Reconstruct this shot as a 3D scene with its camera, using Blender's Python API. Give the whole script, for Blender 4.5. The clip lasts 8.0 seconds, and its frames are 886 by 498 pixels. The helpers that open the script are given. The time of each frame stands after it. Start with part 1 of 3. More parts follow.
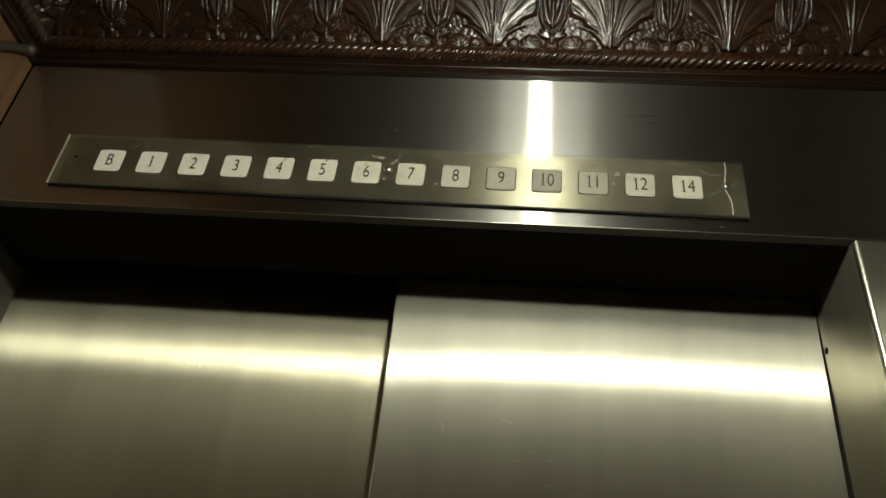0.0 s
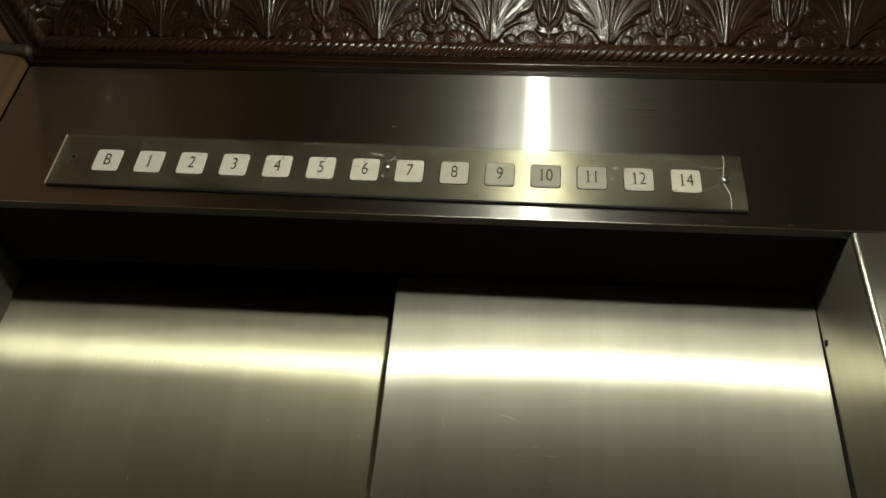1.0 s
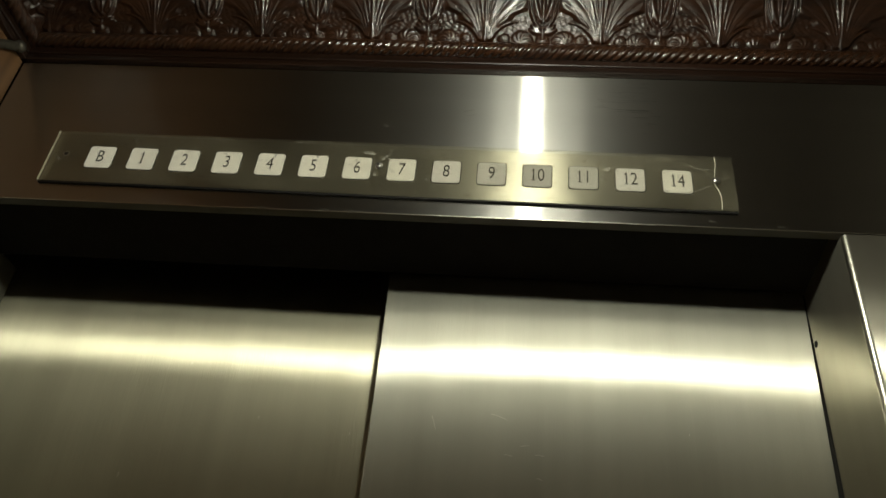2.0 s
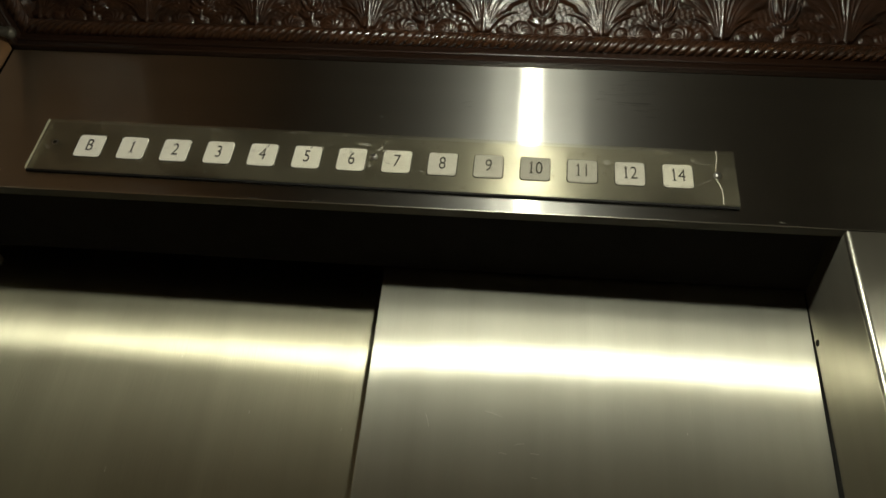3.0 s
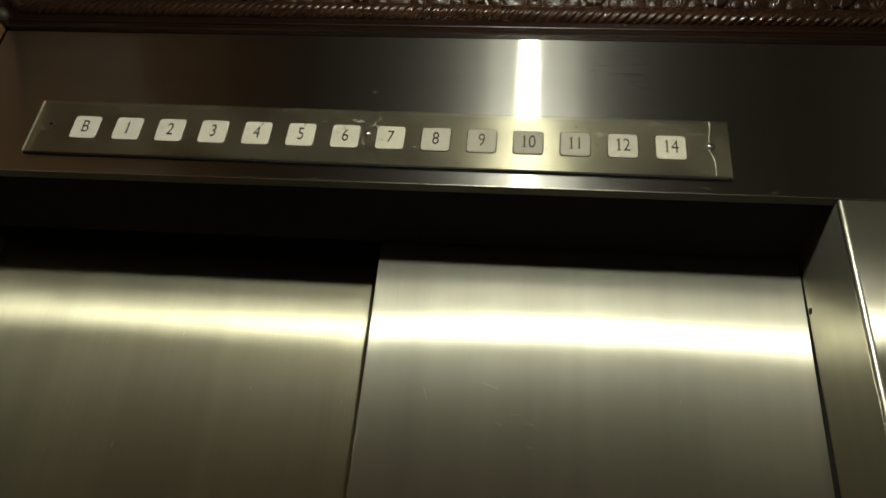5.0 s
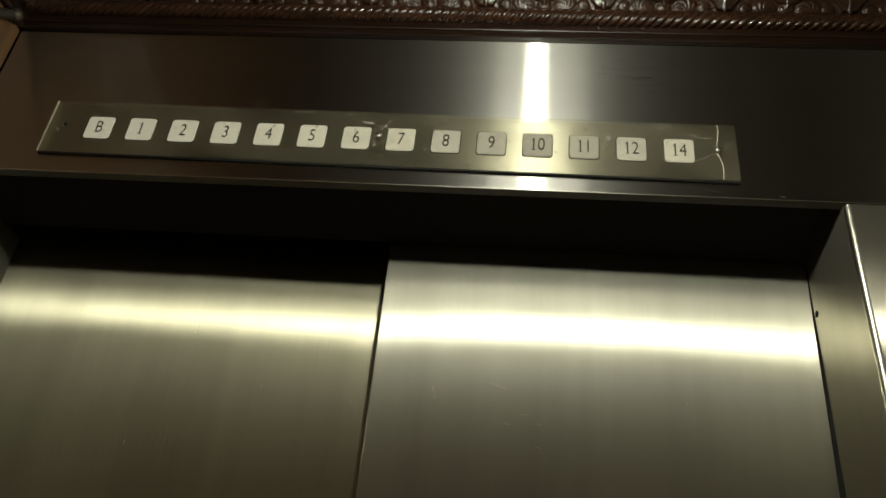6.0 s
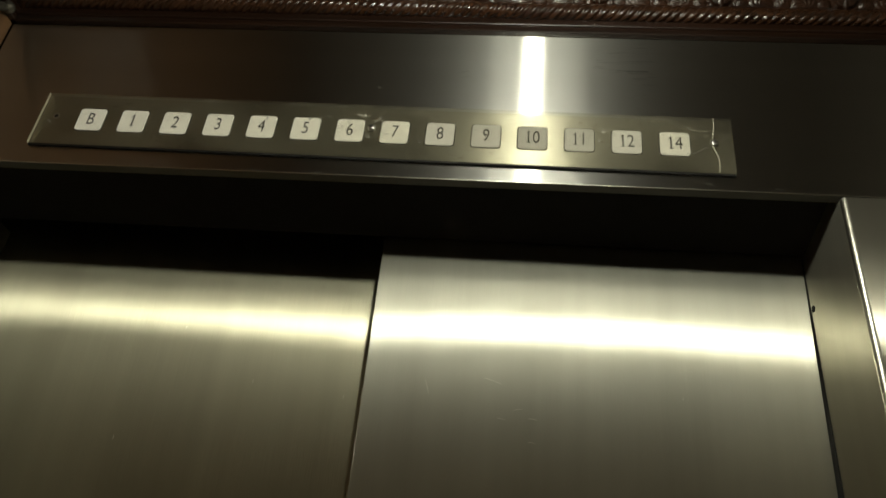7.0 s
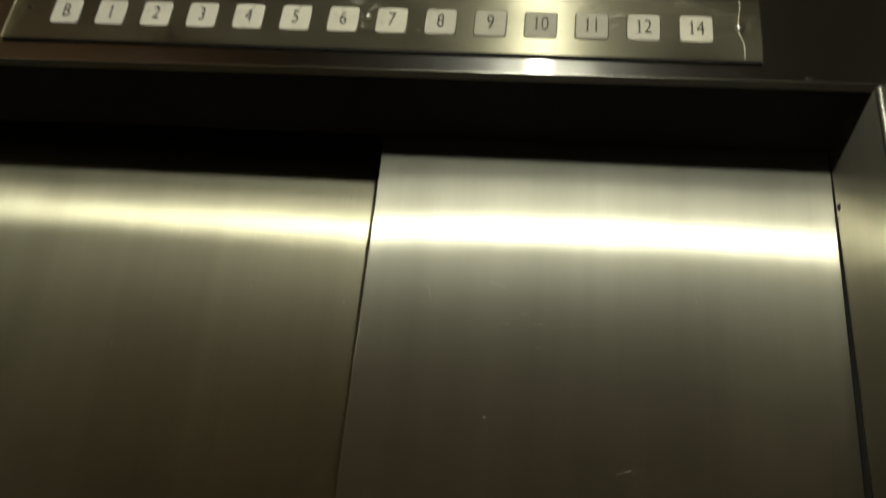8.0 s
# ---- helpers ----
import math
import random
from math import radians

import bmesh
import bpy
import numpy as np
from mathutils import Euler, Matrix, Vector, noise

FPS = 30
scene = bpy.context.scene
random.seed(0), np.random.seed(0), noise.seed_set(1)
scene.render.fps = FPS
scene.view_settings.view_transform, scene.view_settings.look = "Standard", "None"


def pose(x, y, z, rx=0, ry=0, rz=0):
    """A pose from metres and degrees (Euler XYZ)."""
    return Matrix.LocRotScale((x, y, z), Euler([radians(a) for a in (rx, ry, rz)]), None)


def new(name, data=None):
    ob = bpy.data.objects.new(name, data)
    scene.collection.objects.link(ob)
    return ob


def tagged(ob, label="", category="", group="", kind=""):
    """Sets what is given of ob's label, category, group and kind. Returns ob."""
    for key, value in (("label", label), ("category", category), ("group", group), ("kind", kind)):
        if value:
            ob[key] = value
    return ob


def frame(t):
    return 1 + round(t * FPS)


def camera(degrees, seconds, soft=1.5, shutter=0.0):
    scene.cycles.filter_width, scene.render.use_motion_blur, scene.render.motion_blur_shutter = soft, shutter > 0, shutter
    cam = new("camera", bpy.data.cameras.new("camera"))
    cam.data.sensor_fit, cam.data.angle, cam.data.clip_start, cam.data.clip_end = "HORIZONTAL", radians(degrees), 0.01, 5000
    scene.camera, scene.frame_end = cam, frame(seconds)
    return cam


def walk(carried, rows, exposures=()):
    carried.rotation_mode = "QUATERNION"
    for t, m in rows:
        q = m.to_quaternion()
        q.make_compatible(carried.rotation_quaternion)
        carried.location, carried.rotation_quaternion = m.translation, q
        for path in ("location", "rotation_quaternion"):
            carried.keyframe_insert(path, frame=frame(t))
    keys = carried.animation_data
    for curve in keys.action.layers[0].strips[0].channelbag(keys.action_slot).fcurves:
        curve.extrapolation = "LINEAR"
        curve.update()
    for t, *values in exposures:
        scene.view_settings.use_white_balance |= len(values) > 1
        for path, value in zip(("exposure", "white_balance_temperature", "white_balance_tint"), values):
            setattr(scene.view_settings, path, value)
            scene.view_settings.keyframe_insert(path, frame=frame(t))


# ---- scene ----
# One lift cab seen from inside: doors, transom with the floor indicator, carved cornice.
# Metres; y = 0 is the face of the transom, the doors lie behind it, the floor is z = 0.
cam = camera(59.5, 8.0, soft=1.6, shutter=0.4)
PATH = [
    (0, 0.1566, -0.7328, 1.5977, 6.19, 33.92, 6.29),
    (0.5, 0.1550, -0.7289, 1.5936, 5.93, 34.01, 5.81),
    (1, 0.1543, -0.7318, 1.5955, 5.95, 33.81, 5.58),
    (1.5, 0.1574, -0.7345, 1.5959, 5.77, 33.75, 5.62),
    (2.8, 0.1700, -0.7198, 1.5957, 5.99, 33.65, 6.44),
    (3, 0.1667, -0.7155, 1.6031, 5.74, 33.50, 6.34),
    (3.5, 0.1709, -0.7148, 1.6077, 5.39, 31.52, 5.86),
    (4, 0.1727, -0.7128, 1.6050, 5.58, 31.41, 5.55),
    (4.5, 0.1842, -0.7187, 1.6106, 5.93, 31.05, 5.34),
    (6, 0.1756, -0.7376, 1.6078, 6.38, 30.73, 6.01),
    (6.5, 0.1795, -0.7296, 1.6079, 6.44, 30.54, 6.04),
    (7, 0.1794, -0.7210, 1.5971, 6.20, 31.37, 6.09),
    (7.2, 0.1860, -0.7116, 1.5869, 6.37, 31.37, 6.12),
    (7.3, 0.1880, -0.7110, 1.5945, 6.50, 30.00, 6.10),
    (7.4, 0.1793, -0.6926, 1.5888, 5.92, 28.10, 5.73),
    (7.5, 0.1853, -0.6770, 1.5905, 6.37, 25.40, 6.09),
    (7.6, 0.1893, -0.6619, 1.5925, 6.47, 23.21, 5.97),
    (7.7, 0.1931, -0.6561, 1.5981, 6.52, 21.84, 5.68),
    (7.8, 0.1869, -0.6562, 1.6015, 6.04, 22.67, 5.65),
    (8, 0.1908, -0.6791, 1.6201, 6.68, 23.99, 5.85),
]
walk(cam, [(t, pose(x, y, z, 90 + pitch, 0, yaw) @ pose(0, 0, 0, 0, 0, roll)) for t, x, y, z, yaw, pitch, roll in PATH])

# ---- light: one ceiling fixture of the cab, nothing from outside ----
world = bpy.data.worlds.new("world")
scene.world = world
world.use_nodes = True
world.node_tree.nodes["Background"].inputs["Color"].default_value = (0.01, 0.009, 0.007, 1)
world.node_tree.nodes["Background"].inputs["Strength"].default_value = 0.05
scene.view_settings.exposure = 0.0

CEIL = 2.63
BULB = (0.196, -0.50, 2.2565)      # globe of the hanging light
LAMP_COLOR = (0.98, 0.97, 0.78)
GLOW = 1060.0

# ---- materials ----
HOLD = {}


def nodes(name):
    m = bpy.data.materials.new(name)
    m.use_nodes = True
    t = m.node_tree
    return m, t, t.nodes["Principled BSDF"]


def add(t, kind, **values):
    n = t.nodes.new(kind)
    for k, v in values.items():
        n.inputs[k].default_value = v
    return n


def position(t, scale):
    g = t.nodes.new("ShaderNodeNewGeometry")
    v = t.nodes.new("ShaderNodeVectorMath")
    v.operation = "MULTIPLY"
    v.inputs[1].default_value = scale
    t.links.new(g.outputs["Position"], v.inputs[0])
    return v.outputs[0]


def noise_at(t, scale, size=1.0, detail=3.0):
    n = add(t, "ShaderNodeTexNoise", Scale=size, Detail=detail)
    t.links.new(position(t, scale), n.inputs["Vector"])
    return n.outputs["Fac"]


def ramp(t, fac, a, b, lo=0.3, hi=0.7):
    n = t.nodes.new("ShaderNodeMapRange")
    n.inputs["From Min"].default_value, n.inputs["From Max"].default_value = lo, hi
    n.inputs["To Min"].default_value, n.inputs["To Max"].default_value = a, b
    t.links.new(fac, n.inputs["Value"])
    return n.outputs[0]


def mix_color(t, fac, a, b):
    n = t.nodes.new("ShaderNodeMix")
    n.data_type = "RGBA"
    n.inputs["A"].default_value, n.inputs["B"].default_value = (*a, 1), (*b, 1)
    t.links.new(fac, n.inputs["Factor"])
    return n.outputs["Result"]


def bump(t, bsdf, fac, strength, distance):
    n = add(t, "ShaderNodeBump", Strength=strength, Distance=distance)
    t.links.new(fac, n.inputs["Height"])
    t.links.new(n.outputs[0], bsdf.inputs["Normal"])
    return n


def brushed(name, grain, rough=0.36, aniso=0.8, tint=(0.595, 0.59, 0.505), worn=(0.50, 0.495, 0.42), soft=0.35, wide=0.13, pull=0.6, relief_by=0.14, uneven=0.03):
    """Brushed stainless steel: a long narrow gloss and a softer one; the uv's u runs across the grain.
    grain: noise scale along x, y, z."""
    m, t, b = nodes(name)
    t.nodes.remove(b)
    tan = t.nodes.new("ShaderNodeTangent")
    tan.direction_type, tan.uv_map = "UV_MAP", "UVMap"
    fine = noise_at(t, grain, 1.0, 4.0)
    smear = noise_at(t, tuple(0.02 * g for g in grain), 1.0, 3.0)
    stain = noise_at(t, (5, 5, 4), 1.0, 5.0)
    color = mix_color(t, ramp(t, smear, 0, 1), tint, worn)
    r = t.nodes.new("ShaderNodeMath")
    r.operation = "ADD"
    t.links.new(ramp(t, fine, -uneven, uneven), r.inputs[0])
    t.links.new(ramp(t, stain, rough - 0.02, rough + 0.03), r.inputs[1])
    relief = add(t, "ShaderNodeBump", Strength=relief_by, Distance=0.0004)
    lines = noise_at(t, tuple(0.22 * g for g in grain), 1.0, 2.0)
    height = t.nodes.new("ShaderNodeMath")
    t.links.new(fine, height.inputs[0])
    t.links.new(lines, height.inputs[1])
    streaks = t.nodes.new("ShaderNodeMath")
    streaks.operation = "MULTIPLY_ADD"
    streaks.inputs[1].default_value = 1.4
    t.links.new(noise_at(t, tuple(0.07 * g for g in grain), 1.0, 2.0), streaks.inputs[0])
    t.links.new(height.outputs[0], streaks.inputs[2])
    t.links.new(streaks.outputs[0], relief.inputs["Height"])
    tight = add(t, "ShaderNodeBsdfAnisotropic", Anisotropy=-aniso)
    broad = add(t, "ShaderNodeBsdfAnisotropic", Anisotropy=-pull, Roughness=rough + wide)
    t.links.new(r.outputs[0], tight.inputs["Roughness"])
    tight.distribution, broad.distribution = "BECKMANN", "GGX"
    for n in (tight, broad):
        t.links.new(color, n.inputs["Color"])
        t.links.new(tan.outputs[0], n.inputs["Tangent"])
        t.links.new(relief.outputs[0], n.inputs["Normal"])
    mix = t.nodes.new("ShaderNodeMixShader")
    mix.inputs["Fac"].default_value = soft
    t.links.new(tight.outputs[0], mix.inputs[1])
    t.links.new(broad.outputs[0], mix.inputs[2])
    t.links.new(mix.outputs[0], t.nodes["Material Output"].inputs["Surface"])
    return m


def painted(name, color, rough=0.6, metal=0.0, vary=0.25, scale=30.0):
    m, t, b = nodes(name)
    n = noise_at(t, (scale, scale, scale), 1.0, 5.0)
    t.links.new(mix_color(t, ramp(t, n, 0, 1), color, tuple(c * (1 - vary) for c in color)), b.inputs["Base Color"])
    b.inputs["Roughness"].default_value, b.inputs["Metallic"].default_value = rough, metal
    bump(t, b, n, 0.08, 0.0005)
    return m


def wood(name, light, dark, rough, grain, coat=0.0):
    m, t, b = nodes(name)
    g = noise_at(t, grain, 1.0, 6.0)
    big = noise_at(t, (6, 6, 6), 1.0, 3.0)
    t.links.new(mix_color(t, ramp(t, g, 0, 1, 0.35, 0.65), dark, light), b.inputs["Base Color"])
    t.links.new(ramp(t, big, rough - 0.06, rough + 0.08), b.inputs["Roughness"])
    b.inputs["Coat Weight"].default_value = coat
    b.inputs["Coat Roughness"].default_value = 0.16
    bump(t, b, g, 0.1, 0.0004)
    return m


STEEL_V = brushed("brushed_steel_upright", (900, 900, 14), rough=0.335, aniso=0.84, soft=0.52, wide=0.18, relief_by=0.32)
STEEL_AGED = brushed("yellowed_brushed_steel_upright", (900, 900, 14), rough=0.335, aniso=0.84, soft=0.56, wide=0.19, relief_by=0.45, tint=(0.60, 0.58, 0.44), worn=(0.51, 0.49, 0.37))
STEEL_H = brushed("brushed_steel_level", (14, 900, 900), rough=0.30, aniso=0.865, soft=0.45, wide=0.21, relief_by=0.02, tint=(0.60, 0.60, 0.575), worn=(0.565, 0.565, 0.54), uneven=0.012)
# satin steel of the added plate that spreads the highlight under the acrylic
STEEL_SATIN = brushed("satin_steel_haze_plate", (40, 900, 500), rough=0.38, aniso=0.62, soft=0.55, wide=0.2, relief_by=0.03, tint=(0.50, 0.49, 0.43), worn=(0.44, 0.43, 0.37), uneven=0.015)
STEEL_JAMB = brushed("brushed_steel_jamb", (900, 900, 14), rough=0.33, aniso=0.78, tint=(0.56, 0.54, 0.455), worn=(0.49, 0.47, 0.395), soft=0.24, wide=0.24, pull=0.4, relief_by=0.06)
EDGE = painted("polished_worn_edge", (0.72, 0.70, 0.62), 0.34, 1.0, 0.15, 120)
BARE = painted("scratched_bare_metal", (0.85, 0.83, 0.75), 0.7, 0.0, 0.1)
SCREW = painted("screw_steel", (0.70, 0.69, 0.66), 0.38, 1.0, 0.2, 300)
DULL_STEEL = painted("dull_unpolished_steel", (0.42, 0.41, 0.36), 0.62, 1.0, 0.3, 60)
SOFFIT_PAINT = painted("dark_brown_soffit_paint", (0.026, 0.022, 0.021), 0.7, 0.0, 0.3)
# near black, for holes, joints and backing and for strips that stand for shade
DARK = painted("dark_parts_and_shade", (0.011, 0.0103, 0.0095), 0.8, 0.0, 0.3)
MAHOGANY = wood("dark_carved_mahogany", (0.050, 0.0195, 0.0082), (0.020, 0.0078, 0.0036), 0.37, (12, 40, 120), coat=0.45)
ROPE_WOOD = wood("polished_mahogany_rope", (0.065, 0.027, 0.012), (0.028, 0.012, 0.006), 0.28, (40, 90, 120), coat=0.75)
MAHOGANY_RAIL = wood("dark_mahogany_rail", (0.030, 0.0125, 0.0065), (0.014, 0.006, 0.003), 0.38, (4, 90, 160), coat=0.4)
PANEL_WOOD = wood("orange_brown_veneer", (0.23, 0.122, 0.055), (0.155, 0.082, 0.038), 0.42, (60, 60, 3), coat=0.2)
DARK_PANEL = wood("dark_brown_panel", (0.33, 0.27, 0.20), (0.24, 0.196, 0.145), 0.5, (60, 60, 3))
EAST_PANEL = wood("mid_brown_panel", (0.26, 0.231, 0.189), (0.193, 0.172, 0.141), 0.45, (60, 60, 3))
CEIL_WOOD = wood("dark_ceiling_wood", (0.05, 0.028, 0.016), (0.03, 0.016, 0.01), 0.5, (8, 60, 60))
CARPET = painted("brown_carpet", (0.11, 0.075, 0.05), 0.95, 0.0, 0.5, 400)
INK = painted("black_ink", (0.015, 0.014, 0.013), 0.5, 0.0, 0.2)


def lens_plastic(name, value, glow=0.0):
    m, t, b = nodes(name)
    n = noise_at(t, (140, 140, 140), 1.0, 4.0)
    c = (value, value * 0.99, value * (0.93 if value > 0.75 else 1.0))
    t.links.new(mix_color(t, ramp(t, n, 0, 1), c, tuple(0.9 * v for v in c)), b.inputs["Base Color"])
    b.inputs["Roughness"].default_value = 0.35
    # added emission: lifts the brightness of a lens that is not lit
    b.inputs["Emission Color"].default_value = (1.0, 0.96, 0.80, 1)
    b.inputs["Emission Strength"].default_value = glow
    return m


def clear_acrylic(name):
    """A scuffed clear sheet: most light passes, a little is scattered by haze, some is mirrored."""
    m, t, b = nodes(name)
    out = t.nodes["Material Output"]
    haze = noise_at(t, (9, 9, 16), 1.0, 6.0)
    b.inputs["Roughness"].default_value = 0.16
    b.inputs["Base Color"].default_value = (0.50, 0.47, 0.36, 1)
    clear = t.nodes.new("ShaderNodeBsdfTransparent")
    clear.inputs["Color"].default_value = (0.97, 0.965, 0.93, 1)
    mix = t.nodes.new("ShaderNodeMixShader")
    spots = noise_at(t, (110, 110, 150), 1.0, 5.0)
    total = t.nodes.new("ShaderNodeMath")
    t.links.new(ramp(t, haze, 0.03, 0.11, 0.35, 0.7), total.inputs[0])
    t.links.new(ramp(t, spots, 0.0, 0.22, 0.62, 0.78), total.inputs[1])
    t.links.new(total.outputs[0], mix.inputs["Fac"])
    t.links.new(clear.outputs[0], mix.inputs[1])
    t.links.new(b.outputs[0], mix.inputs[2])
    t.links.new(mix.outputs[0], out.inputs["Surface"])
    return m


ACRYLIC = clear_acrylic("scuffed_clear_acrylic")
ACRYLIC_EDGE = painted("frosted_acrylic_edge", (0.75, 0.72, 0.58), 0.5, 0.0, 0.3, 300)


def glowing(name, color, strength):
    m, t, b = nodes(name)
    b.inputs["Base Color"].default_value = (0.8, 0.8, 0.75, 1)
    b.inputs["Emission Color"].default_value = (*color, 1)
    b.inputs["Emission Strength"].default_value = strength
    return m


GLOBE = glowing("lit_globe", LAMP_COLOR, GLOW)
SHADE_GLASS = glowing("lit_frosted_glass", LAMP_COLOR, 4.0)
TRAY = painted("white_enamel", (0.75, 0.74, 0.68), 0.4, 0.0, 0.1)

# ---- mesh helpers ----


def link(name, bm, material, parent=None, label="", smooth=False):
    me = bpy.data.meshes.new(name)
    bm.to_mesh(me)
    bm.free()
    for m in material if isinstance(material, (list, tuple)) else (material,):
        me.materials.append(m)
    if smooth:
        for f in me.polygons:
            f.use_smooth = True
    ob = new(name, me)
    if parent is not None:
        ob.parent = parent
    if label:
        tagged(ob, label)
    return ob


def part(name, bm, material, parent, label="", smooth=False):
    return link(name, bm, material, parent, label, smooth)


def empty(name, at=(0, 0, 0)):
    ob = new(name)
    ob.location = at
    ob.empty_display_size = 0.05
    bpy.context.view_layer.update()
    return ob


def box(x0, x1, y0, y1, z0, z1, bevel=0.0, segments=2, across="x"):
    """A box with bevelled edges; uv u runs along the axis across (the way a highlight spreads)."""
    bm = bmesh.new()
    bmesh.ops.create_cube(bm, size=1, matrix=Matrix.LocRotScale(((x0 + x1) / 2, (y0 + y1) / 2, (z0 + z1) / 2), None, (x1 - x0, y1 - y0, z1 - z0)))
    if bevel:
        bmesh.ops.bevel(bm, geom=bm.edges[:], offset=bevel, segments=segments, affect="EDGES", profile=0.5)
    map_uv(bm, across)
    return bm


def map_uv(bm, across):
    uv = bm.loops.layers.uv.new("UVMap")
    for f in bm.faces:
        n = f.normal
        for l in f.loops:
            p = l.vert.co
            if across == "z":
                l[uv].uv = (p.z, p.x + 0.3 * p.y)
            elif abs(n.x) > abs(n.y):
                l[uv].uv = (p.y, p.z)
            else:
                l[uv].uv = (p.x, p.z + 0.2 * p.y)


def smooth_by_angle(ob, degrees=40):
    ob.data.set_sharp_from_angle(angle=radians(degrees))
    for f in ob.data.polygons:
        f.use_smooth = max(abs(c) for c in f.normal) < 0.999
    return ob


def worn_edges(ob):
    """Gives the rounded edges of a sheet metal box their own polished metal."""
    ob.data.materials.append(EDGE)
    for f in ob.data.polygons:
        if max(abs(c) for c in f.normal) < 0.999:
            f.material_index = len(ob.data.materials) - 1
    return ob


def tube(points, radius, sides=12):
    """A round rod along points, with closed ends."""
    bm = bmesh.new()
    rings = []
    pts = [Vector(p) for p in points]
    for i, p in enumerate(pts):
        d = (pts[min(i + 1, len(pts) - 1)] - pts[max(i - 1, 0)]).normalized()
        a = d.orthogonal().normalized()
        b = d.cross(a)
        rings.append([bm.verts.new(p + radius * (math.cos(k * math.tau / sides) * a + math.sin(k * math.tau / sides) * b)) for k in range(sides)])
    for r, s in zip(rings, rings[1:]):
        for k in range(sides):
            bm.faces.new((r[k], r[(k + 1) % sides], s[(k + 1) % sides], s[k]))
    bm.faces.new(rings[0][::-1])
    bm.faces.new(rings[-1])
    bmesh.ops.recalc_face_normals(bm, faces=bm.faces)
    return bm


def rounded_slab(w, h, r, depth, steps=4):
    """A rounded rectangle in x, z, its back at y = 0 and its face at y = -depth, with a small chamfer."""
    bm = bmesh.new()

    def ring(inset, y):
        vs = []
        for cx, cz, a0 in ((1, 1, 0), (-1, 1, 90), (-1, -1, 180), (1, -1, 270)):
            for k in range(steps + 1):
                a = radians(a0 + 90 * k / steps)
                vs.append(bm.verts.new((cx * (w / 2 - r) + (r - inset) * math.cos(a), y, cz * (h / 2 - r) + (r - inset) * math.sin(a))))
        return vs

    c = min(depth * 0.5, 0.0006)
    a, b, d = ring(0, 0), ring(0, -depth + c), ring(c, -depth)
    for p, q in ((a, b), (b, d)):
        for k in range(len(p)):
            bm.faces.new((p[k], p[(k + 1) % len(p)], q[(k + 1) % len(p)], q[k]))
    bm.faces.new(d)
    bmesh.ops.recalc_face_normals(bm, faces=bm.faces)
    return bm


def profile_run(profile, x0, x1, steps=1):
    """Sweeps a section of (y, z) points along x."""
    bm = bmesh.new()
    rows = []
    for i in range(steps + 1):
        x = x0 + (x1 - x0) * i / steps
        rows.append([bm.verts.new((x, y, z)) for y, z in profile])
    for r, s in zip(rows, rows[1:]):
        for k in range(len(profile) - 1):
            bm.faces.new((r[k], s[k], s[k + 1], r[k + 1]))
    bmesh.ops.recalc_face_normals(bm, faces=bm.faces)
    return bm


# ---- the cab: floor, walls, ceiling ----
LEFT, RIGHT, BACK = -0.5335, 1.06, -1.62
HEAD, TOP = 2.134, 2.372         # underside and upper edge of the transom
JAMB = 0.536                      # face of the strike jamb
tagged(link("floor", box(LEFT - 0.05, RIGHT + 0.05, BACK - 0.05, 0.34, -0.04, 0.0), CARPET), "dark brown carpeted floor of the lift cab", "floor", kind="structure")
tagged(link("ceiling", box(LEFT - 0.05, RIGHT + 0.05, BACK - 0.05, 0.34, CEIL, CEIL + 0.03), CEIL_WOOD), "dark stained wooden ceiling of the lift cab", "ceiling", kind="structure")
tagged(link("wall_west", box(LEFT - 0.03, LEFT, BACK, 0.0, 0.0, CEIL, 0.001), PANEL_WOOD), "orange brown veneered side wall of the cab", "wall", kind="structure")
tagged(link("wall_east", box(RIGHT, RIGHT + 0.03, BACK, 0.0, 0.0, CEIL, 0.001), EAST_PANEL), "mid brown panelled side wall of the cab", "wall", kind="structure")
tagged(link("wall_south", box(LEFT - 0.03, RIGHT + 0.03, BACK - 0.03, BACK, 0.0, CEIL, 0.001), DARK_PANEL), "dark brown panelled back wall of the cab", "wall", kind="structure")
tagged(link("wall_north", box(LEFT - 0.03, RIGHT + 0.03, 0.012, 0.05, TOP, CEIL, 0.0), DARK), "dark wall strip behind the carved cornice", "wall", kind="structure")
# unseen dark sheet added so that the gaps round the doors stay black
tagged(link("gap_dark_sheet", box(LEFT - 0.2, RIGHT + 0.03, 0.30, 0.32, 0.0, CEIL, 0.0), DARK), "added dark sheet standing for the shade behind the doors", "wall", kind="structure")

# transom over the doors
transom = tagged(empty("transom", (0, 0, HEAD)), "brushed stainless steel transom panel above the lift doors", "transom", kind="structure")


def under(parent, ob):
    ob.parent = parent
    ob.matrix_parent_inverse = parent.matrix_world.inverted()
    return ob


face = under(transom, worn_edges(smooth_by_angle(link("face_panel", box(-0.531, RIGHT, 0.0, 0.014, HEAD, TOP, 0.0009, 2, across="z"), STEEL_H))))
under(transom, link("soffit", profile_run([(0.0145, HEAD + 0.017), (0.124, HEAD - 0.004), (0.124, HEAD + 0.010), (0.0145, HEAD + 0.030), (0.0145, HEAD + 0.017)], -0.531, RIGHT), SOFFIT_PAINT, label="dark painted soffit plate"))

# strike jamb with its front return
jamb = tagged(empty("strike_jamb", (JAMB, 0, 0)), "brushed stainless steel jamb and front return beside the doors", "door jamb", kind="structure")


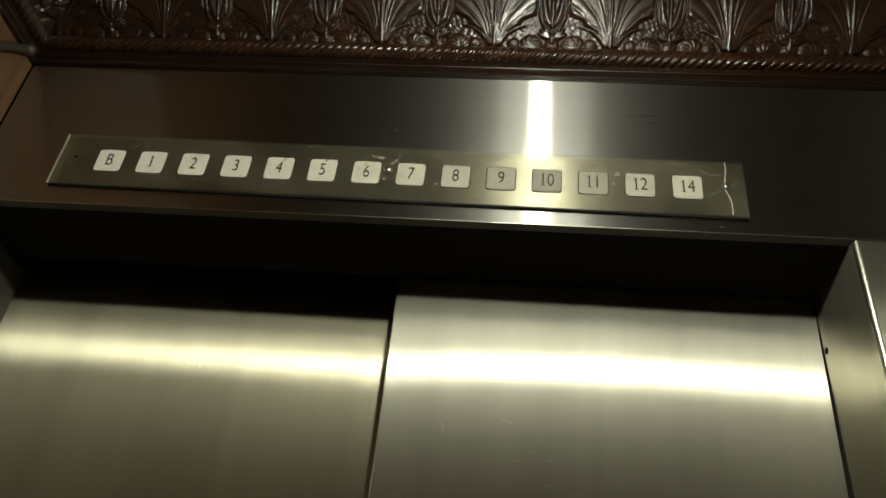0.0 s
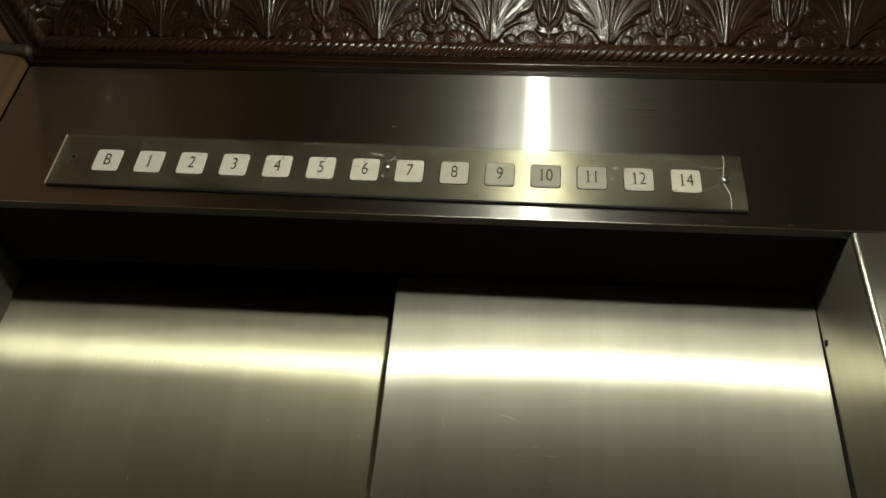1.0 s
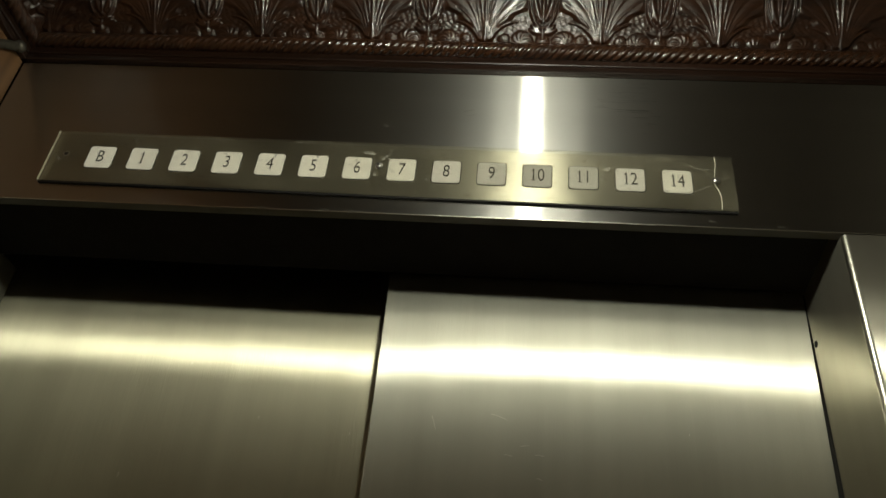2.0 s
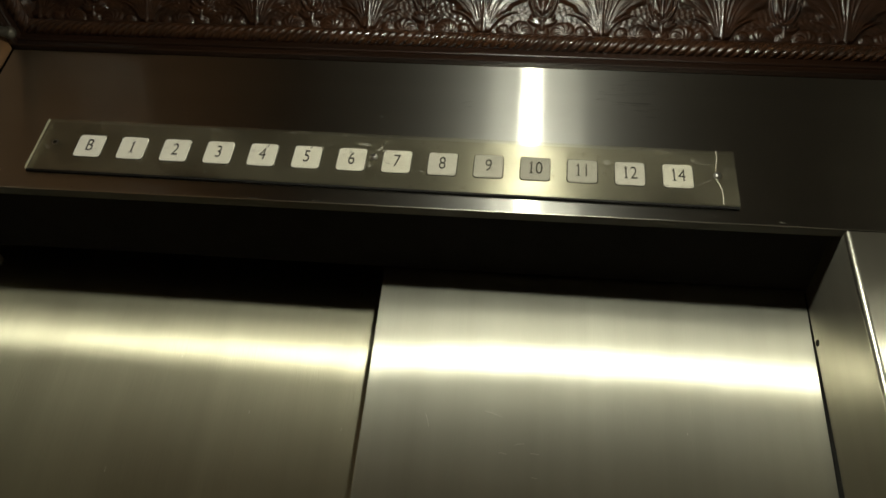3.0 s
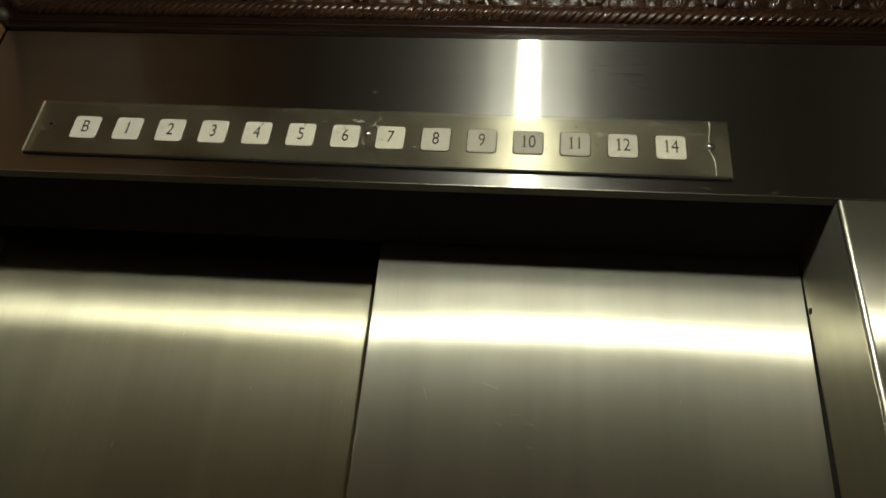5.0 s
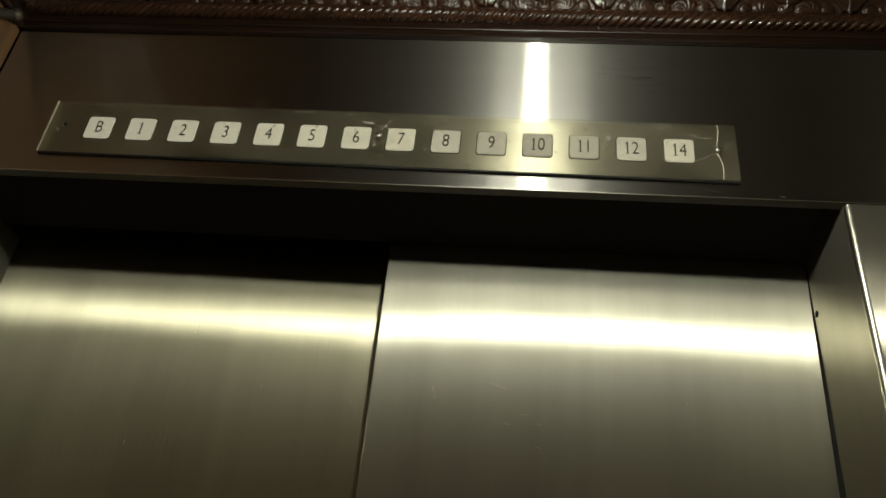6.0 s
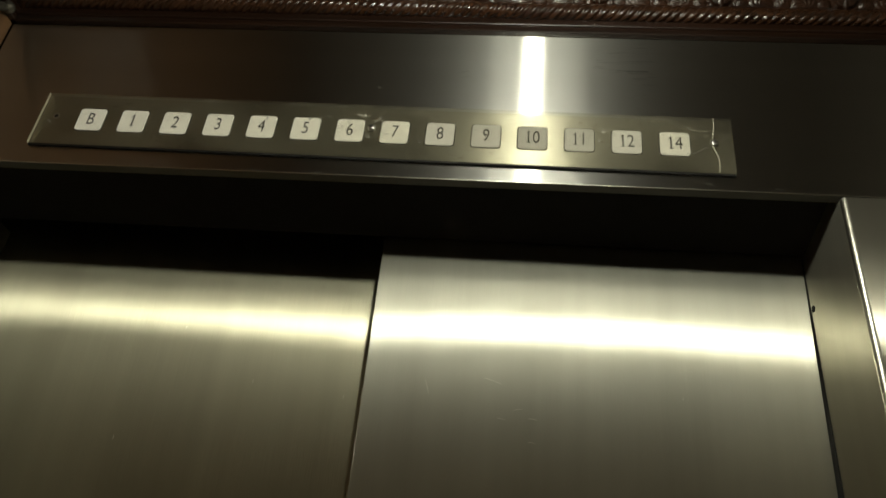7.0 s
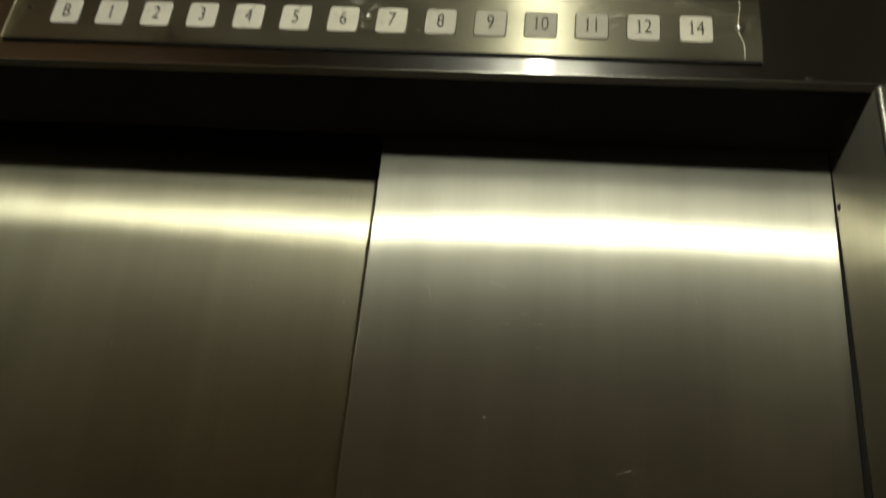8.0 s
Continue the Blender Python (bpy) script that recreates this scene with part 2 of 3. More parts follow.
def return_panel():
    """Sheet metal return, notched at its head to pass behind the transom, with one rounded front edge."""
    bm = bmesh.new()
    section = ((0.0, 0.0), (0.21, 0.0), (0.21, HEAD + 0.03), (0.0148, HEAD + 0.03), (0.0148, HEAD - 0.0015), (0.0, HEAD - 0.0015))
    near = [bm.verts.new((JAMB, y, z)) for y, z in section]
    far = [bm.verts.new((RIGHT, y, z)) for y, z in section]
    bm.faces.new(near)
    bm.faces.new(far[::-1])
    for k in range(6):
        bm.faces.new((near[k], far[k], far[(k + 1) % 6], near[(k + 1) % 6]))
    bmesh.ops.recalc_face_normals(bm, faces=bm.faces)
    bm.edges.ensure_lookup_table()
    front = [e for e in bm.edges if {e.verts[0], e.verts[1]} == {near[5], near[0]}]
    bmesh.ops.bevel(bm, geom=front, offset=0.0058, segments=6, affect="EDGES", profile=0.5)
    map_uv(bm, "x")
    uv = bm.loops.layers.uv["UVMap"]
    c, d = math.cos(radians(13)), math.sin(radians(13))
    for f in bm.faces:
        if f.normal.x < -0.99:
            for l in f.loops:
                p = l.vert.co
                l[uv].uv = (c * p.y + d * p.z, c * p.z - d * p.y)
    return bm


under(jamb, worn_edges(smooth_by_angle(link("return_panel", return_panel(), STEEL_JAMB))))
hole = bmesh.new()
bmesh.ops.create_cone(hole, cap_ends=True, segments=16, radius1=0.0042, radius2=0.0042, depth=0.001, matrix=pose(JAMB - 0.0004, 0.1208, 2.2 - 0.1443, 0, 90, 0))
under(jamb, link("screw_hole", hole, DARK, label="dark empty screw hole"))

# thin black strip drawn in place of the shade between door and jamb
under(jamb, link("gap_shade_strip", box(JAMB - 0.0012, JAMB - 0.0002, 0.1275, 0.205, 0.0, HEAD - 0.006, 0.0005), DARK, label="added black strip standing for the shade in the door gap"))

# slide jamb on the other side
slide = tagged(empty("slide_jamb", (-0.531, 0, 0)), "narrow brushed stainless steel jamb by the side wall", "door jamb", kind="structure")
under(slide, smooth_by_angle(link("jamb_panel", box(-0.5333, -0.531, 0.0, 0.166, 0.0, HEAD - 0.0015, 0.001), DULL_STEEL)))

# ---- doors ----
SEAM, FAST, SLOW = 0.0095, 0.130, 0.179


def door_panel(name, x0, x1, y, label, slant, steel):
    """slant: degrees by which the brushing runs off the upright."""
    ob = tagged(empty(name, (x0, y, 0.0)), label, "lift door", group="sliding door panels")
    bm = box(x0, x1, y, y + 0.032, 0.012, 2.25, 0.0003, 1)
    uv = bm.loops.layers.uv["UVMap"]
    c, d = math.cos(radians(slant)), math.sin(radians(slant))
    for f in bm.faces:
        if abs(f.normal.y) > 0.9:
            for l in f.loops:
                p = l.vert.co
                l[uv].uv = (c * p.x + d * p.z, c * p.z - d * p.x)
    under(ob, smooth_by_angle(link("panel", bm, steel)))
    return ob


def lean(ob, degrees, y):
    """Tips a hung door panel about a level line near its top, as its hangers let it."""
    m = Matrix.Translation((0, y, 2.05)) @ Matrix.Rotation(radians(degrees), 4, "X") @ Matrix.Translation((0, -y, -2.05))
    ob.matrix_world = m @ ob.matrix_world
    bpy.context.view_layer.update()


fast_door = door_panel("lift_door", SEAM, JAMB - 0.0020, FAST, "brushed stainless steel sliding door panel, closed, finely scratched", 1.2, STEEL_V)
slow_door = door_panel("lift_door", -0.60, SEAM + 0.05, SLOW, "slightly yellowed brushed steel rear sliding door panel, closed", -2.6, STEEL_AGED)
tagged(link("door_sill", box(LEFT, RIGHT, 0.0, 0.26, -0.001, 0.011, 0.001), SCREW), "metal door sill under the sliding doors", "sill", kind="structure")

# ---- floor indicator ----
ROW = 2.2
board = tagged(empty("floor_indicator", (0, -0.0002, ROW)), "clear acrylic floor indicator strip with fourteen numbered lenses", "floor indicator")
board.matrix_world = Matrix.Translation((0, -0.0002, ROW)) @ Matrix.Rotation(0.0073, 4, "Y")
bpy.context.view_layer.update()
PITCH = 0.0553


def sheet():
    bm = bmesh.new()
    bmesh.ops.create_cube(bm, size=1, matrix=Matrix.LocRotScale((-0.0003, -0.0045, -0.0018), None, (0.8508, 0.0034, 0.0806)))
    for f in bm.faces:
        f.material_index = 1 if f.normal.x < -0.5 else 0
    return bm


# added plate: gives the blurred glow of the hazy acrylic, not a known part
part("haze_plate", box(-0.4248, 0.4242, -0.0009, -0.0001, -0.0418, 0.0382, 0.0002, 1, across="z"), STEEL_SATIN, board, "added satin plate that blurs the highlight behind the cover")
cover = part("cover", sheet(), [ACRYLIC, ACRYLIC_EDGE], board, "scuffed clear acrylic cover, cracked at one end")
# the cover's shadow along its lower edge, modelled as a dark strip
cover_shade = part("shade_strip", box(-0.4245, 0.4245, -0.0046, -0.0003, -0.0446, -0.0424), DARK, board, "thin dark strip drawn as the shadow below the cover")
LABELS = ["B", "1", "2", "3", "4", "5", "6", "7", "8", "9", "10", "11", "12", "14"]
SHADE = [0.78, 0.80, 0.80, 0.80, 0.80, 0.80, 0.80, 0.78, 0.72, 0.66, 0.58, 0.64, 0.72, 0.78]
ADDED_GLOW = [0.27, 0.27, 0.26, 0.25, 0.23, 0.20, 0.17, 0.11, 0.02, 0, 0, 0, 0.08, 0.14]   # emission that brightens the unlit lenses, most at the B end


def serif_ones(me, text):
    """Gives each figure one of a numeral its foot and its flag."""
    bm = bmesh.new()
    bm.from_mesh(me)
    left = bm.verts[:]
    clusters = []
    while left:
        seed = [left[0]]
        seen = set(seed)
        while seed:
            v = seed.pop()
            for e in v.link_edges:
                o = e.other_vert(v)
                if o not in seen:
                    seen.add(o)
                    seed.append(o)
        clusters.append(seen)
        left = [v for v in left if v not in seen]
    spans = sorted((min(v.co.x for v in c), max(v.co.x for v in c), min(v.co.y for v in c), max(v.co.y for v in c)) for c in clusters)
    ones = [sp for sp in spans if sp[1] - sp[0] < 0.0075 and sp[3] - sp[2] > 0.012]
    count = 0
    for x0, x1, y0, y1 in ones:
        if count == text.count("1"):
            break
        count += 1
        stem = x1 - 0.0013
        bmesh.ops.create_cube(bm, size=1, matrix=Matrix.LocRotScale((stem, y0 + 0.0005, 0), None, (0.0068, 0.0011, 0.0002)))
        bmesh.ops.create_cube(bm, size=1, matrix=Matrix.Translation((stem - 0.0019, y1 - 0.0022, 0)) @ Matrix.Rotation(radians(38), 4, "Z") @ Matrix.Diagonal((0.0042, 0.0012, 0.0002, 1)))
    bm.to_mesh(me)
    bm.free()
    return me


for i, text in enumerate(LABELS):
    x = (i - 6.5) * PITCH
    lens = part("lens", rounded_slab(0.0345, 0.0345, 0.0042, 0.0022), lens_plastic("lens_plastic", SHADE[i], ADDED_GLOW[i]), board,
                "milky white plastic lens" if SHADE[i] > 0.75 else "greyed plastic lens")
    lens.location = (x, 0.0, 0.0007)
    rim = part("rim", rounded_slab(0.0368, 0.0368, 0.0050, 0.0014), DARK, lens, "thin dark joint round the lens")
    curve = bpy.data.curves.new("numeral", "FONT")
    curve.body, curve.size, curve.align_x, curve.align_y, curve.extrude = text, 0.0265, "CENTER", "CENTER", 0.0001
    tmp = new("numeral", curve)
    bpy.context.view_layer.update()
    me = bpy.data.meshes.new_from_object(tmp.evaluated_get(bpy.context.evaluated_depsgraph_get()))
    bpy.data.objects.remove(tmp)
    me.materials.append(INK)
    if "1" in text:
        me = serif_ones(me, text)
    num = new("numeral", me)
    num.parent = lens
    num.matrix_local = pose(0.0, -0.0023, 0.0, 90, 0, 0) @ Matrix.Diagonal((0.69, 1, 1, 1))


def screw_head():
    bm = bmesh.new()
    profile = ((0.0, -0.0026), (0.0016, -0.0025), (0.0031, -0.0019), (0.0040, -0.0007), (0.0042, 0.0))
    n = 20
    rings = []
    for r, y in profile[1:]:
        rings.append([bm.verts.new((r * math.cos(k * math.tau / n), y, r * math.sin(k * math.tau / n))) for k in range(n)])
    top = bm.verts.new((0, profile[0][1], 0))
    for k in range(n):
        bm.faces.new((top, rings[0][(k + 1) % n], rings[0][k]))
        for a, b in zip(rings, rings[1:]):
            bm.faces.new((a[k], a[(k + 1) % n], b[(k + 1) % n], b[k]))
    bmesh.ops.recalc_face_normals(bm, faces=bm.faces)
    return bm


for x, z in ((0.0, 0.002), (0.4032, 0.0003)):
    screw = part("screw", screw_head(), SCREW, board, "round headed cross-slot steel screw", smooth=True)
    screw.location = (x, -0.0062, z)
    screw.scale = (1.2, 1.2, 1.2)
    for turn in (20, 110):
        slot = part("slot", box(-0.0017, 0.0017, -0.0002, 0.0002, -0.0003, 0.0003), DARK, screw)
        slot.matrix_local = Matrix.Translation((0, -0.0025, 0)) @ Matrix.Rotation(radians(turn), 4, "Y")


# empty hole in the cover
def ring_bm(r0, r1, y, n=20):
    bm = bmesh.new()
    a = [bm.verts.new((r0 * math.cos(k * math.tau / n), y, r0 * math.sin(k * math.tau / n))) for k in range(n)]
    b = [bm.verts.new((r1 * math.cos(k * math.tau / n), y + 0.0004, r1 * math.sin(k * math.tau / n))) for k in range(n)]
    for k in range(n):
        bm.faces.new((a[k], a[(k + 1) % n], b[(k + 1) % n], b[k]))
    bmesh.ops.recalc_face_normals(bm, faces=bm.faces)
    return bm


rimring = part("screw_hole", ring_bm(0.0028, 0.0044, -0.0068), SCREW, board, "worn ring round an empty screw hole")
rimring.location = (-0.4025, 0, 0.0)
pit = bmesh.new()
bmesh.ops.create_circle(pit, cap_ends=True, segments=16, radius=0.0028, matrix=pose(0, -0.0066, 0, 90, 0, 0))
part("pit", pit, DARK, rimring)

def residue_material(name, most):
    m, t, b = nodes(name)
    b.inputs["Base Color"].default_value = (0.72, 0.70, 0.60, 1)
    b.inputs["Roughness"].default_value = 0.6
    clear = t.nodes.new("ShaderNodeBsdfTransparent")
    mix = t.nodes.new("ShaderNodeMixShader")
    patch = noise_at(t, (420, 420, 420), 1.0, 4.0)
    t.links.new(ramp(t, patch, 0.0, most, 0.34, 0.60), mix.inputs["Fac"])
    t.links.new(clear.outputs[0], mix.inputs[1])
    t.links.new(b.outputs[0], mix.inputs[2])
    t.links.new(mix.outputs[0], t.nodes["Material Output"].inputs["Surface"])
    return m


RESIDUE = residue_material("dried_residue", 0.55)
SMUDGE = residue_material("faint_smudge", 0.16)
HAIRLINE = residue_material("hairline_crack", 0.32)

# cracks in the cover
CRACKS = [((0.4046, 0.0377), (0.4050, 0.027), (0.4035, 0.018), (0.4020, 0.0062)),
          ((0.4010, -0.0045), (0.4045, -0.013), (0.4070, -0.022), (0.4068, -0.033), (0.4063, -0.0415))]
for line in CRACKS:
    part("crack", tube([(x, -0.0060, z) for x, z in line], 0.0007, 6), ACRYLIC_EDGE, board, "white crack in the acrylic")
for line in (((0.3995, 0.0185), (0.3900, 0.0165), (0.3800, 0.0180), (0.3740, 0.0235)), ((0.3965, -0.0060), (0.3880, -0.0110), (0.3800, -0.0165), (0.3700, -0.0175))):
    part("crack", tube([(x, -0.0061, z) for x, z in line], 0.0005, 6), HAIRLINE, board, "faint hairline crack in the acrylic")

# dried residue and scuffs on the cover
mark_rng = random.Random(11)


def mark(x, z, w, h, turn):
    """A thin ragged fleck lying on the cover."""
    bm = bmesh.new()
    n = 11
    ring = []
    for k in range(n):
        a = math.tau * k / n
        r = mark_rng.uniform(0.55, 1.0)
        ring.append(bm.verts.new((w / 2 * r * math.cos(a), -0.0003, h / 2 * r * math.sin(a))))
    low = [bm.verts.new((v.co.x * 1.05, 0.0, v.co.z * 1.05)) for v in ring]
    bm.faces.new(ring)
    for k in range(n):
        bm.faces.new((ring[k], ring[(k + 1) % n], low[(k + 1) % n], low[k]))
    bmesh.ops.recalc_face_normals(bm, faces=bm.faces)
    ob = part("residue", bm, RESIDUE, board)
    ob.matrix_local = Matrix.Translation((x, -0.00625, z)) @ Matrix.Rotation(radians(turn), 4, "Y")
    return ob


for x, z, w, h, turn in ((-0.014, 0.021, 0.022, 0.005, 8), (0.007, 0.016, 0.014, 0.004, -50), (-0.003, -0.012, 0.009, 0.005, 60), (-0.409, -0.009, 0.010, 0.004, 40), (0.012, 0.013, 0.006, 0.003, 20),
                         (-0.330, 0.020, 0.010, 0.003, 10), (-0.352, 0.030, 0.026, 0.0015, 60), (-0.318, 0.027, 0.022, 0.0012, 55), (-0.240, 0.019, 0.006, 0.002, 0),
                         (-0.132, 0.010, 0.004, 0.007, 10), (-0.078, 0.012, 0.004, 0.006, 20), (-0.055, 0.018, 0.008, 0.002, 5), (0.060, -0.016, 0.005, 0.004, 30),
                         (0.168, 0.002, 0.004, 0.006, 0), (0.198, 0.022, 0.010, 0.0025, 0), (0.277, 0.012, 0.007, 0.009, 30), (0.272, -0.004, 0.004, 0.006, 20),
                         (0.345, -0.018, 0.010, 0.002, 0), (-0.405, -0.006, 0.007, 0.002, 50),
                         (-0.20, -0.036, 0.005, 0.0015, 0), (0.10, -0.034, 0.007, 0.0015, 0), (0.33, -0.033, 0.004, 0.002, 0), (-0.10, 0.034, 0.03, 0.0012, 1), (-0.21, 0.033, 0.02, 0.0012, 2)):
    mark(x, z, w, h, turn)

# smudge, scratches and flecks on the transom
def fleck(x, z, w, h, turn):
    ob = mark(0, 0, w, h, turn)
    ob.parent = transom
    ob.matrix_parent_inverse = Matrix()
    ob.matrix_local = Matrix.Translation((x, -0.0001, z - HEAD)) @ Matrix.Rotation(radians(turn), 4, "Y")
    ob.name = "fleck"
    ob.data.materials[0] = SMUDGE


for x, z, w, h, turn in ((0.0, 2.2745, 0.0075, 0.0075, 0), (0.104, 2.305, 0.016, 0.0009, -18), (0.108, 2.297, 0.014, 0.0007, -14), (-0.26, 2.137, 0.006, 0.0016, 0),
                         (-0.135, 2.1365, 0.014, 0.0014, 0), (-0.062, 2.137, 0.006, 0.002, 20), (-0.055, 2.137, 0.005, 0.0022, -30), (-0.028, 2.1365, 0.006, 0.0016, 0),
                         (0.395, 2.142, 0.010, 0.0025, 15), (-0.13, 2.29, 0.0025, 0.002, 0), (0.47, 2.139, 0.012, 0.003, 10), (-0.36, 2.139, 0.008, 0.0016, 0)):
    fleck(x, z, w, h, turn)

# ---- carved cornice ----
LEAN = radians(36)


def rope(length, pitch=0.01155, radius=0.0110):
    """A twisted rope moulding along x, made of slanting strands."""
    n, m = int(length / pitch * 12), 28
    verts, faces = [], []
    for i in range(n + 1):
        x = length * i / n
        for k in range(m):
            a = math.tau * k / m
            ph = math.tau * (x / pitch) - 5 * a
            r = radius * (0.66 + 0.34 * abs(math.cos(ph / 2)) ** 0.55)
            verts.append((x, -r * math.cos(a), r * math.sin(a)))
    for i in range(n):
        for k in range(m - 1):
            a, b = i * m + k, (i + 1) * m + k
            faces.append((a, b, b + 1, a + 1))
        faces.append((i * m + m - 1, (i + 1) * m + m - 1, (i + 1) * m, i * m))
    me = bpy.data.meshes.new("rope_moulding")
    me.from_pydata(verts, [], faces)
    me.materials.append(ROPE_WOOD)
    for f in me.polygons:
        f.use_smooth = True
    return me


PERIOD = 0.1564


def carving(du, height, dv):
    """The relief of one repeat of the frieze: fans of fronds, an oval with leaves, scrolls and beads."""
    nu, nv = int(round(PERIOD / du)), int(round(height / dv)) + 1
    u = (np.arange(nu) * du)[None, :]
    v = (np.arange(nv) * dv)[:, None]
    h = np.zeros((nv, nu))

    def stroke(points, width, rise, groove=0.35):
        for (x0, y0, w0), (x1, y1, w1) in zip(points, points[1:]):
            steps = max(2, int(math.hypot(x1 - x0, y1 - y0) / 0.0010))
            for s in range(steps):
                f = s / steps
                px, py, w = x0 + (x1 - x0) * f, y0 + (y1 - y0) * f, width * (w0 + (w1 - w0) * f)
                dx = np.abs(u - px % PERIOD)
                dx = np.minimum(dx, PERIOD - dx)
                d2 = (dx ** 2 + (v - py) ** 2) / (w * w)
                np.maximum(h, rise * np.clip(1 - d2, 0, None) ** 0.6, out=h)

    def curve(x0, y0, angle, bend, length, width, rise, taper=0.35):
        pts, x, y, a = [], x0, y0, radians(angle)
        n = 14
        for i in range(n + 1):
            f = i / n
            pts.append((x, y, (0.35 + 1.1 * math.sin(math.pi * min(1, 0.15 + 0.85 * f)) ** 0.7) * (1 - taper * f)))
            x += math.cos(a) * length / n
            y += math.sin(a) * length / n
            a += radians(bend) / n
        stroke(pts, width, rise)

    # broad acanthus leaf spreading from u = 0, ribbed, with a lobed edge
    across = np.minimum(u, PERIOD - u)
    spread = 0.0100 + 0.078 * np.clip(v / 0.064, 0, None) ** 1.9
    lobes = 1 + 0.07 * np.sin(v * math.tau / 0.0150)
    s = across / (spread * lobes)
    oval_x, oval_y = (u - PERIOD / 2) / 0.0205, (v - 0.062) / 0.040
    clear = np.clip((np.sqrt(oval_x ** 2 + oval_y ** 2) - 1.04) / 0.10, 0, 1)
    inside = np.clip((1 - s) / 0.2, 0, 1) ** 0.8 * clear * np.clip((v - 0.004) / 0.004, 0, 1)
    flow = across / spread
    ribs = np.abs(np.sin(math.pi * 4.0 * np.clip(flow, 0, 1.2) ** 0.8 + 0.4)) ** 0.6
    h = np.maximum(h, inside * (0.0024 + 0.0010 * (1 - s ** 2) + 0.0012 * ribs))
    # half rosettes along the base, ribbed like shells
    for cx, cy, radius in ((0.0265, 0.007, 0.0085), (0.050, 0.004, 0.0165), (PERIOD / 2, 0.006, 0.0095)):
        du_, dv_ = across - cx, v - cy
        rr = np.sqrt(du_ ** 2 + dv_ ** 2) / radius
        rays = 0.55 + 0.45 * np.abs(np.cos(4.5 * np.arctan2(dv_, du_) + 5.0 * rr)) ** 0.6
        h = np.maximum(h, 0.0040 * np.clip(1 - rr ** 2, 0, 1) ** 0.35 * rays)

    curve(0, 0.004, 90, 0, 0.100, 0.0034, 0.0062, taper=0.5)
    for side in (-1, 1):
        # raised ribs of the leaf, curling outwards
        for k, (ang, bend, ln) in enumerate(((88, -14, 0.100), (85, -24, 0.092), (81, -36, 0.080), (74, -50, 0.062), (64, -64, 0.046))):
            a = ang if side > 0 else 180 - ang
            curve(side * (0.0022 + 0.0017 * k), 0.006 + 0.0004 * k, a, bend * side, ln, 0.0014, 0.0058 - 0.0003 * k, taper=0.3)
        # oval frame and the leaves in it
        for k in range(14):
            a0, a1 = -90 + side * 12 * k, -90 + side * 12 * (k + 1)
            stroke([(PERIOD / 2 + 0.0185 * math.cos(radians(a0)), 0.062 + 0.038 * math.sin(radians(a0)), 1),
                    (PERIOD / 2 + 0.0185 * math.cos(radians(a1)), 0.062 + 0.038 * math.sin(radians(a1)), 1)], 0.0019, 0.0054)
        curve(PERIOD / 2 + side * 0.004, 0.036, 90 - side * 24, side * 30, 0.050, 0.0036, 0.0042)
        curve(PERIOD / 2 + side * 0.010, 0.040, 90 - side * 10, side * 20, 0.040, 0.0022, 0.0036)
        # two small leaves under the oval
        for k in range(3):
            a = 8 + 22 * k
            curve(PERIOD / 2 + side * 0.003, 0.017, a if side > 0 else 180 - a, 26 * side, 0.017, 0.0034, 0.0044)
    stroke([(PERIOD / 2, 0.032, 0.8), (PERIOD / 2, 0.088, 0.6)], 0.0040, 0.0046)
    stroke([(PERIOD / 2, 0.010, 1), (PERIOD / 2, 0.024, 0.7)], 0.0036, 0.0052)
    # small scrolls and tool marks in the ground
    h += 0.0004 * np.sin(u * math.tau / 0.00977 + 2 * np.sin(v * 260)) * np.sin(v * 620 + 2 * np.sin(u * math.tau * 3 / PERIOD)) * np.clip(1 - h / 0.0020, 0, 1)
    h += 0.00012 * np.sin(u * 900 + 3 * np.sin(v * 300)) * np.sin(v * 1100 + 2 * np.sin(u * 420)) * (h < 0.0004)
    return h


BOARD = 0.105
RELIEF = carving(0.00115, BOARD, 0.00115)


def frieze(length, shift):
    """The carved board: x along it, z up it, relief towards -y."""
    nv, nu = RELIEF.shape
    cols = int(length / 0.00115)
    i = np.arange(cols + 1)
    hh = RELIEF[:, (i + int(shift / 0.00115)) % nu]
    xs = np.broadcast_to(i * 0.00115, hh.shape)
    zs = np.broadcast_to((np.arange(nv) * 0.00115)[:, None], hh.shape)
    wob = 0.0004 * np.sin(xs * 31) * np.sin(zs * 47)
    verts = np.stack([xs, -hh - wob, zs], axis=-1).reshape(-1, 3)
    a = (np.arange(nv - 1)[:, None] * (cols + 1) + np.arange(cols)[None, :]).ravel()
    quads = np.stack([a, a + 1, a + cols + 2, a + cols + 1], axis=-1)
    me = bpy.data.meshes.new("carved_board")
    me.from_pydata(verts.tolist(), [], quads.tolist())
    me.materials.append(MAHOGANY)
    for f in me.polygons:
        f.use_smooth = True
    return me


